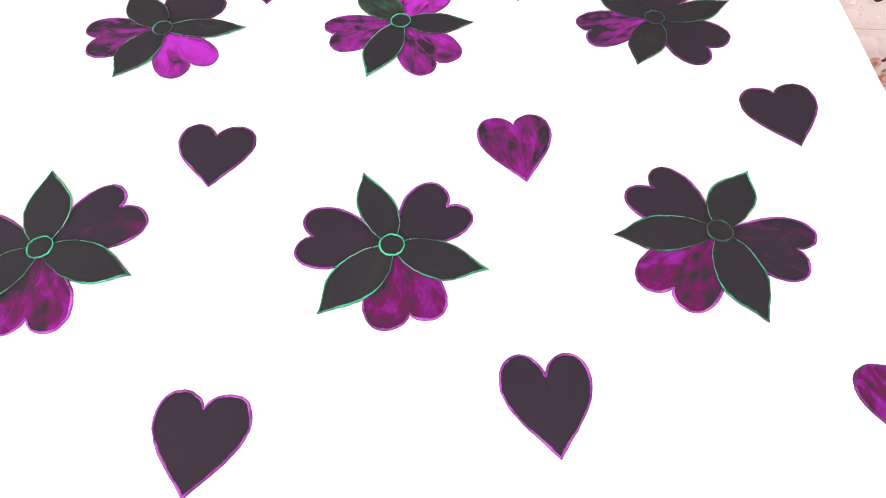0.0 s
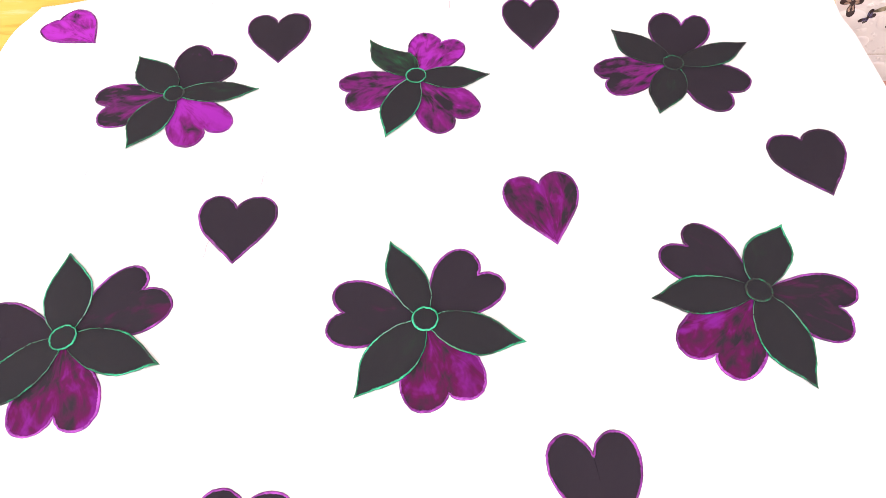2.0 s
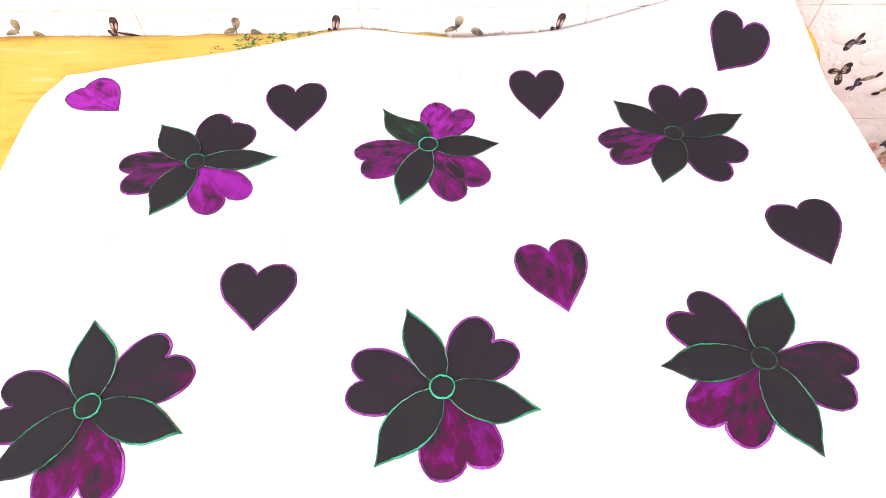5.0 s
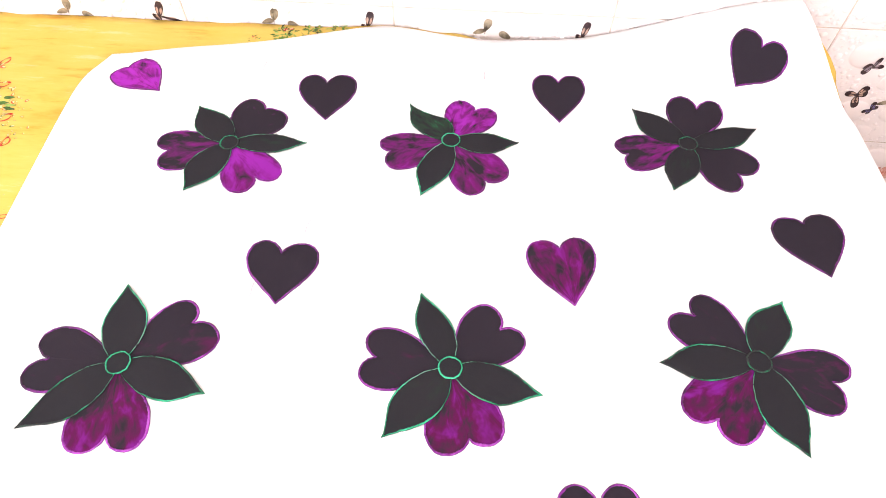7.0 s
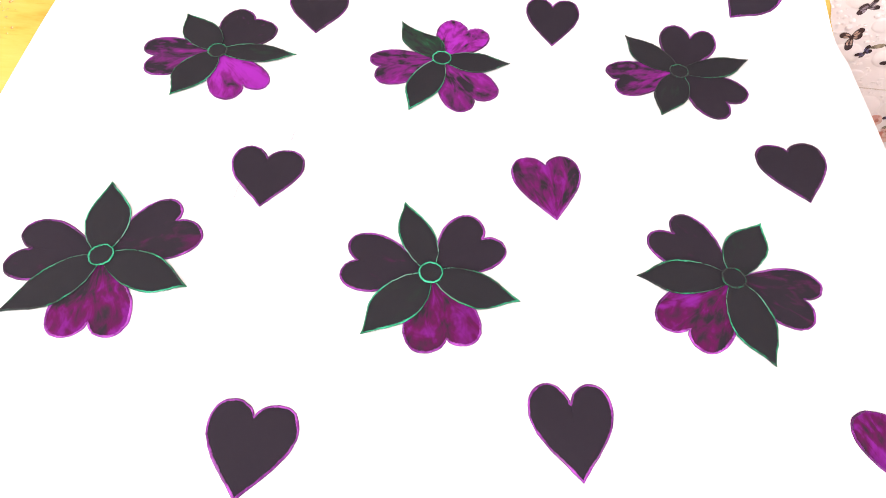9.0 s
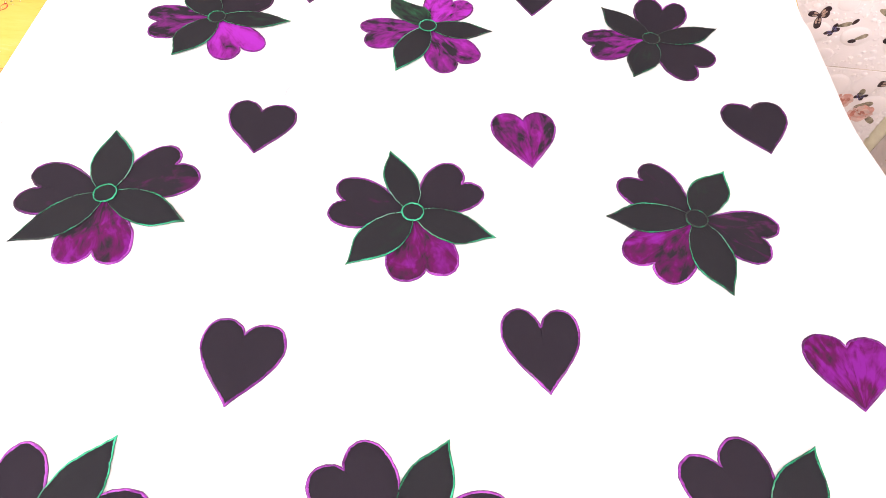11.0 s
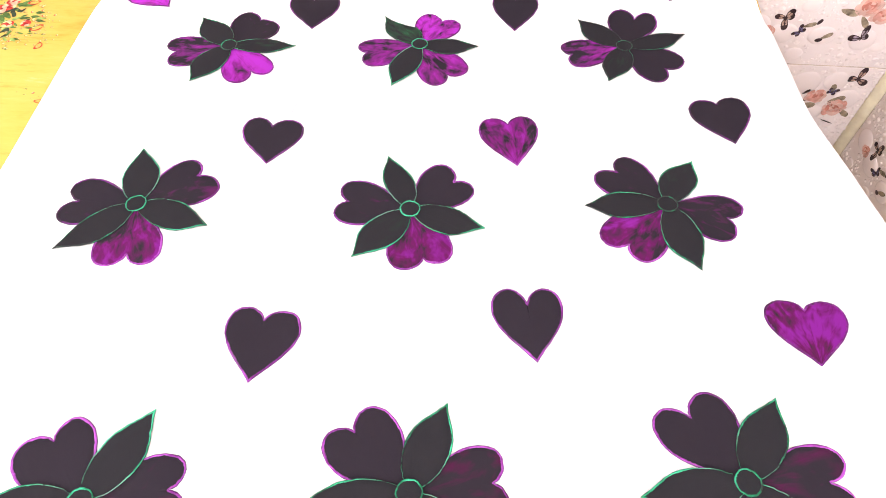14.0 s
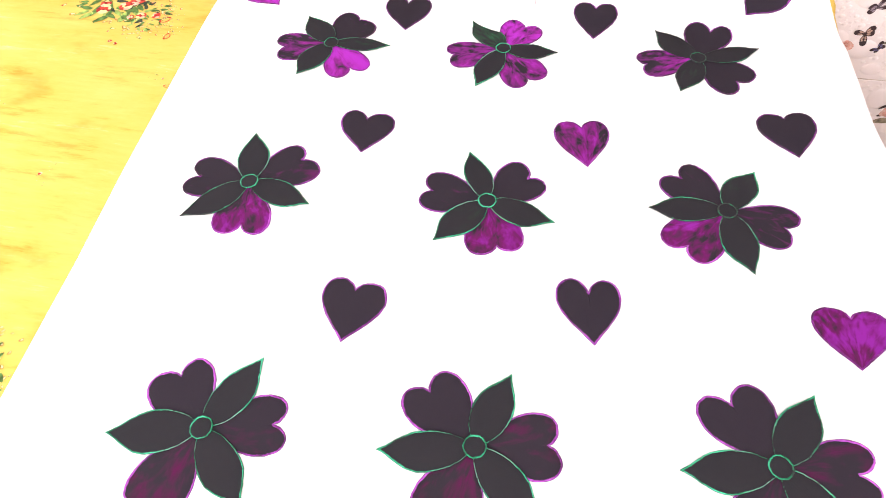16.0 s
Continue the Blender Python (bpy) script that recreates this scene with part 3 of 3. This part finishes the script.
def dye_ring(x, y, size, turn):
    """A small printed red loop."""
    verts, faces = [], []
    for i in range(20):
        t = i * math.tau / 20
        for k in (0.72, 1.0 + 0.12 * math.sin(3 * t)):
            u, v = size * k * math.cos(t), 0.6 * size * k * math.sin(t)
            px, py = x + u * math.cos(turn) - v * math.sin(turn), y + u * math.sin(turn) + v * math.cos(turn)
            verts.append((px, py, bed_z(px, py) + 0.0007))
    faces = [(2 * i, 2 * i + 1, 2 * ((i + 1) % 20) + 1, 2 * ((i + 1) % 20)) for i in range(19)]
    tagged(part("loop_print", mesh_of("loop_print", verts, faces, DYE_RED), spread), "small printed red loop")


DYE_LIME = plain("lime_dye", (0.3, 0.42, 0.1), 0.9, 80, 0.5, 0)
DYE_OCHRE = plain("ochre_dye", (0.36, 0.2, 0.04), 0.9, 80, 0.5, 0)
DYE_DEEP = plain("deep_red_dye", (0.3, 0.02, 0.02), 0.9, 80, 0.5, 0)
dye_sprig(-1.1, 1.0, 0.12, 3, 8, 90, 30)
dye_sprig(-1.0, 0.935, 0.075, 4, 3, 46, 90)
dye_sprig(-0.94, 0.91, 0.05, 5, 0, 4, 50)
dye_sprig(-1.02, 0.83, 0.03, 17, 2, 0, 0)
dye_sprig(-0.85, 0.0, 0.07, 6, 3, 50, 50)
dye_sprig(-1.0, -0.14, 0.13, 7, 8, 90, 70)
dye_sprig(-0.96, 0.41, 0.028, 8, 1, 0, 10)
dye_sprig(-0.855, 0.73, 0.025, 9, 1, 2, 8)
dye_sprig(-0.475, 1.222, 0.034, 10, 2, 60, 0)
dye_sprig(-0.42, 1.236, 0.028, 15, 1, 50, 0)
dye_sprig(-0.365, 1.24, 0.028, 11, 0, 40, 10, (1, 6, 6))
dye_sprig(-0.535, 1.2, 0.02, 16, 2, 8, 0)
dye_sprig(-1.22, 0.56, 0.05, 13, 3, 30, 20)
for lx, ly, ls, lt in ((-0.985, 1.015, 0.014, 0.3), (-0.938, 0.925, 0.015, 0.7), (-0.906, 0.865, 0.012, 1.4), (-0.83, 0.7, 0.008, 0.2), (-1.02, 1.09, 0.013, 1.1)):
    dye_ring(lx, ly, ls, lt)


# ---- pencil marks on the sheet ----
def pencil_mark(x, y, angle, length):
    c, s, w = math.cos(radians(angle)), math.sin(radians(angle)), 0.0006
    verts, faces = [], []
    for i in range(9):
        u = length * (i / 8 - 0.5)
        for k in (-w, w):
            px, py = u * c - k * s + 0.001 * math.sin(i), u * s + k * c
            verts.append((x + px, y + py, cloth_z(x + px, y + py) + 0.0004))
    faces = [(2 * i, 2 * i + 2, 2 * i + 3, 2 * i + 1) for i in range(8)]
    tagged(new("pencil_mark", mesh_of("pencil_mark", verts, faces, PENCIL)), "faint pinkish pencil line drawn on the white sheet", "pencil mark", "pencil lines")


for px, py, pa, pl in ((-0.595, 0.724, 70, 0.022), (-0.679, 0.624, 72, 0.018), (-0.491, 1.111, 85, 0.045), (-0.326, 0.719, 80, 0.03),
                       (-0.385, 0.595, 84, 0.035), (-0.76, 0.576, 76, 0.03), (-0.05, 1.12, 86, 0.03)):
    pencil_mark(px, py, pa, pl)


# ---- tiles: printed, embossed, one by one ----
TW, TH, GAP = 0.452, 0.30, 0.0032


def tile_mesh(name, w, h):
    bm = bmesh.new()
    bmesh.ops.create_cube(bm, size=1)
    for v in bm.verts:
        v.co = Vector((GAP / 2 + (v.co.x + 0.5) * (w - GAP), 0.0 if v.co.y < 0 else 0.009, GAP / 2 + (v.co.z + 0.5) * (h - GAP)))
    bmesh.ops.bevel(bm, geom=bm.edges[:], offset=0.0015, segments=1, affect="EDGES")
    me = bpy.data.meshes.new(name)
    bm.to_mesh(me)
    bm.free()
    me.materials.append(GLAZE)
    return me


def drop_spots(seed, w, h, shapes):
    """Places of the raised drops on a tile: a few broad domes, many beads crowded between them."""
    rnd = random.Random(seed)
    spots = []
    for r0, r1, tries in ((0.028, 0.042, 14), (0.016, 0.024, 36), (0.0055, 0.0085, 420), (0.0028, 0.005, 1900)):
        for _ in range(tries):
            r = rnd.uniform(r0, r1)
            x, z = rnd.uniform(r + 0.004, w - r - 0.004), rnd.uniform(r + 0.004, h - r - 0.004)
            if r < 0.01 and any(math.hypot(x - q[0], z - q[1]) < r + 0.8 * max(q[2], q[3]) for q in shapes):
                continue
            if r < 0.01 and noise.noise(Vector((x * 14, z * 14, seed))) < -0.3:
                continue
            if all(math.hypot(x - a, z - b) > r + q + 0.0006 for a, b, q, _, _ in spots):
                spots.append((x, z, r, rnd.uniform(0.75, 1.0), 0.17 if r > 0.014 else 0.5))
    return spots


def drop_height(spots, x, z):
    best = 0.0
    for a, b, r, squash, k in spots:
        d = math.hypot(x - a, (z - b) / squash) / r
        if d < 1:
            best = max(best, k * r * math.sqrt(1 - d * d))
    return best


def bubbles_mesh(spots):
    verts, faces = [], []
    for x, z, r, squash, k_up in spots:
        n, rings = (20, 5) if r > 0.014 else (10, 3)
        b = len(verts)
        for k in range(rings):
            t = k / rings
            rr, up = r * math.cos(t * 1.57), k_up * r * math.sin(t * 1.57)
            verts += [(x + rr * math.cos(i * math.tau / n), -up, z + squash * rr * math.sin(i * math.tau / n)) for i in range(n)]
        verts.append((x, -k_up * r, z))
        for k in range(rings - 1):
            faces += [(b + k * n + i, b + k * n + (i + 1) % n, b + (k + 1) * n + (i + 1) % n, b + (k + 1) * n + i) for i in range(n)]
        faces += [(b + (rings - 1) * n + i, b + (rings - 1) * n + (i + 1) % n, b + rings * n) for i in range(n)]
    return mesh_of("embossed_drops", verts, faces, GLAZE)


def print_mesh(name, shapes, mats, spots):
    """Printed shapes that follow the tile's drops: (centre, lengths, turn, point, slot, layer)."""
    verts, faces, slots = [], [], []
    for cx, cz, a, b, turn, point, slot, layer in shapes:
        base, c, s = len(verts), math.cos(radians(turn)), math.sin(radians(turn))
        for ring in (1.0, 0.75, 0.5, 0.25):
            for i in range(16):
                t = i * math.tau / 16
                u, v = ring * a * math.cos(t), ring * b * math.sin(t) * (1 + point * math.cos(t))
                x, z = cx + u * c - v * s, cz + u * s + v * c
                verts.append((x, -drop_height(spots, x, z) - 0.0008 - 0.0002 * layer, z))
        for k in range(3):
            for i in range(16):
                j = (i + 1) % 16
                faces.append((base + 16 * k + i, base + 16 * k + j, base + 16 * k + 16 + j, base + 16 * k + 16 + i))
        faces.append(tuple(range(base + 48, base + 64)))
        slots += [slot] * 49
    return mesh_of(name, verts, faces, mats, slots)


def wings(x, z, size, turn, inner, spans=((52, 1.0, 0.4), (-8, 0.7, 0.42), (150, 0.95, 0.36), (215, 0.62, 0.42))):
    """A butterfly: dark-edged wings as (angle, length, breadth) round its body."""
    out, size = [], 0.9 * size
    for da, ln, wd in spans:
        a = radians(turn + da)
        cx, cz = x + 0.52 * ln * size * math.cos(a), z + 0.52 * ln * size * math.sin(a)
        out.append((cx, cz, 0.55 * ln * size, wd * 0.62 * size, turn + da, 0.35, 0, 0))
        for k in (-1, 1):
            out.append((cx - 0.1 * size * math.cos(a) - k * 0.12 * size * math.sin(a), cz - 0.1 * size * math.sin(a) + k * 0.12 * size * math.cos(a),
                        0.23 * ln * size, wd * 0.19 * size, turn + da + 6 * k, 0.4, inner, 1))
    out.append((x, z, 0.28 * size, 0.05 * size, turn + 95, 0, 0, 2))
    return out


OPEN_RIGHT = ((76, 1.15, 0.42), (-14, 1.6, 0.2), (200, 0.4, 0.6))
SPREAD = ((80, 1.25, 0.4), (8, 1.0, 0.4), (160, 0.8, 0.7), (235, 0.9, 0.5))
THREE = ((84, 1.2, 0.46), (-28, 1.0, 0.5), (176, 0.85, 0.5))
PERCHED = ((80, 1.25, 0.42), (188, 1.0, 0.5), (30, 0.6, 0.5))
CROSS = ((172, 1.0, 0.45), (62, 1.0, 0.5), (20, 0.75, 0.6), (-78, 1.15, 0.5))


def bloom(x, z, size, seed):
    """A printed rose: ruffled outer petals round a deeper, curled heart."""
    rnd = random.Random(seed)
    out = []
    for ring, n, ln, wd, slots in ((0.66, 8, 0.42, 0.3, (2, 2, 0)), (0.42, 7, 0.34, 0.2, (0, 2, 0, 1)), (0.22, 5, 0.24, 0.13, (1, 0, 2)), (0.06, 3, 0.15, 0.08, (1, 1, 0))):
        for i in range(n):
            a = i * math.tau / n + rnd.uniform(-0.35, 0.35)
            r = ring * size * rnd.uniform(0.85, 1.15)
            out.append((x + r * math.cos(a), z + 0.85 * r * math.sin(a), ln * size * rnd.uniform(0.8, 1.2), wd * size * rnd.uniform(0.8, 1.2),
                        math.degrees(a) + 90 + rnd.uniform(-20, 20), 0.25, rnd.choice(slots), len(out) * 0.05))
    return out


WING = [INK_BLACK, INK_TAN, INK_LILAC, INK_BLUE]
ROSE = [INK_ROSE, INK_ROSE_DEEP, INK_ROSE_PALE]
LEAF = [INK_OLIVE, INK_BLACK]
PRINTS = [
    [("butterfly_print", wings(0.396, 0.252, 0.034, 0, 1, OPEN_RIGHT), WING),
     ("butterfly_print", wings(0.108, 0.212, 0.025, 0, 2, SPREAD), WING),
     ("butterfly_print", wings(0.118, 0.138, 0.029, 0, 1, CROSS), WING),
     ("butterfly_print", wings(0.168, 0.1, 0.023, 40, 3), WING),
     ("butterfly_print", wings(0.322, 0.092, 0.03, 0, 2, PERCHED), WING),
     ("rose_print", bloom(0.298, 0.182, 0.034, 1), ROSE),
     ("rose_print", bloom(0.345, 0.155, 0.03, 2), ROSE),
     ("rose_print", bloom(0.085, 0.1, 0.02, 5), ROSE),
     ("leaf_print", [(0.197, 0.27, 0.015, 0.0085, 75, 0.3, 0, 0), (0.18, 0.253, 0.013, 0.006, 15, 0.3, 0, 0), (0.235, 0.246, 0.014, 0.008, 150, 0.3, 0, 0), (0.194, 0.258, 0.012, 0.001, 80, 0, 1, 0),
                                           (0.237, 0.095, 0.015, 0.006, 30, 0.3, 0, 0), (0.222, 0.082, 0.009, 0.006, 10, 0, 1, 0), (0.185, 0.12, 0.016, 0.006, 20, 0.3, 0, 0),
                                           (0.262, 0.16, 0.024, 0.009, -15, 0.3, 0, 0), (0.33, 0.207, 0.018, 0.008, 40, 0.3, 0, 0), (0.31, 0.135, 0.02, 0.007, -50, 0.3, 0, 0), (0.378, 0.178, 0.014, 0.006, 20, 0.3, 1, 0), (0.205, 0.13, 0.009, 0.005, 65, 0.2, 1, 0)], LEAF)],
    [("butterfly_print", wings(0.385, 0.262, 0.034, 0, 1, THREE), WING),
     ("butterfly_print", wings(0.1, 0.2, 0.03, 10, 2, SPREAD), WING),
     ("butterfly_print", wings(0.338, 0.216, 0.022, -30, 3), WING),
     ("butterfly_print", wings(0.2, 0.08, 0.03, 50, 1), WING),
     ("rose_print", bloom(0.37, 0.163, 0.034, 3), ROSE),
     ("rose_print", bloom(0.305, 0.2, 0.03, 4), ROSE),
     ("rose_print", bloom(0.06, 0.165, 0.034, 6), ROSE),
     ("rose_print", bloom(0.105, 0.12, 0.03, 7), ROSE),
     ("leaf_print", [(0.05, 0.205, 0.018, 0.009, 70, 0.3, 1, 0), (0.105, 0.165, 0.02, 0.009, 25, 0.3, 0, 0), (0.055, 0.11, 0.02, 0.008, -60, 0.3, 1, 0)], LEAF),
     ("leaf_print", [(0.362, 0.193, 0.022, 0.009, 35, 0.3, 0, 0), (0.27, 0.215, 0.012, 0.006, 60, 0.2, 1, 0), (0.29, 0.165, 0.026, 0.01, 10, 0.3, 0, 0),
                                           (0.375, 0.11, 0.02, 0.002, -20, 0.2, 1, 0), (0.12, 0.1, 0.026, 0.01, 60, 0.3, 0, 0), (0.335, 0.232, 0.016, 0.007, 110, 0.3, 0, 0), (0.405, 0.145, 0.02, 0.008, -35, 0.3, 0, 0), (0.28, 0.185, 0.01, 0.005, 30, 0.2, 1, 0)], LEAF)],
]
SPOTS = [drop_spots(seed, TW, TH, [q for _, shapes, _ in kind for q in shapes]) for seed, kind in zip((21, 22), PRINTS)]
INKED = [[(name, print_mesh(name, shapes, mats, spots)) for name, shapes, mats in kind] for kind, spots in zip(PRINTS, SPOTS)]
TILE = tile_mesh("tile", TW, TH)
DROPS = [bubbles_mesh(p) for p in SPOTS]


def lay_tile(parent, m, kind):
    t = part("tile", TILE, parent)
    t.matrix_local = m
    part("embossed_drops", DROPS[kind], t)
    for name, me in INKED[kind]:
        part(name, me, t)


for row, z0 in enumerate((-0.55, -0.25, 0.05, 0.35)):
    for col in range(-2, 6):
        lay_tile(wall_n, pose(-0.247 + TW * (col - 2), NORTH, z0), 0 if row > 0 else 1)
    for col in range(5):
        lay_tile(wall_e, pose(EAST, NORTH - 0.02 - TW * col, z0, 0, 0, -90), (row + col) % 2)
for nm, par, lo, hi in (("grout_bed", wall_n, (-2.1, NORTH + 0.002, FLOOR), (EAST, NORTH + 0.0088, 0.66)), ("grout_bed", wall_e, (EAST + 0.002, -1.1, FLOOR), (EAST + 0.0088, NORTH, 0.66))):
    part(nm, box_mesh(nm, lo, hi, GROUT), par, "brownish grout between the tiles")


def corner_trim():
    n, r = 6, 0.021
    verts, faces = [], []
    for z in (FLOOR, -0.25, 0.05, 0.66):
        for i in range(n + 1):
            k = i / n
            swell = 0.003 * math.sin(k * math.pi)
            verts.append((EAST - r + r * k - swell, NORTH - r * k - swell, z))
    w = n + 1
    for k in range(3):
        faces += [(k * w + i, k * w + i + 1, (k + 1) * w + i + 1, (k + 1) * w + i) for i in range(n)]
    ob = tagged(new("corner_trim", mesh_of("corner_trim", verts, faces, TRIM)), "beige ceramic strip down the corner of the tiled walls", "trim", kind="structure")
    sol = ob.modifiers.new("thickness", "SOLIDIFY")
    sol.thickness, sol.offset = 0.004, 0


corner_trim()
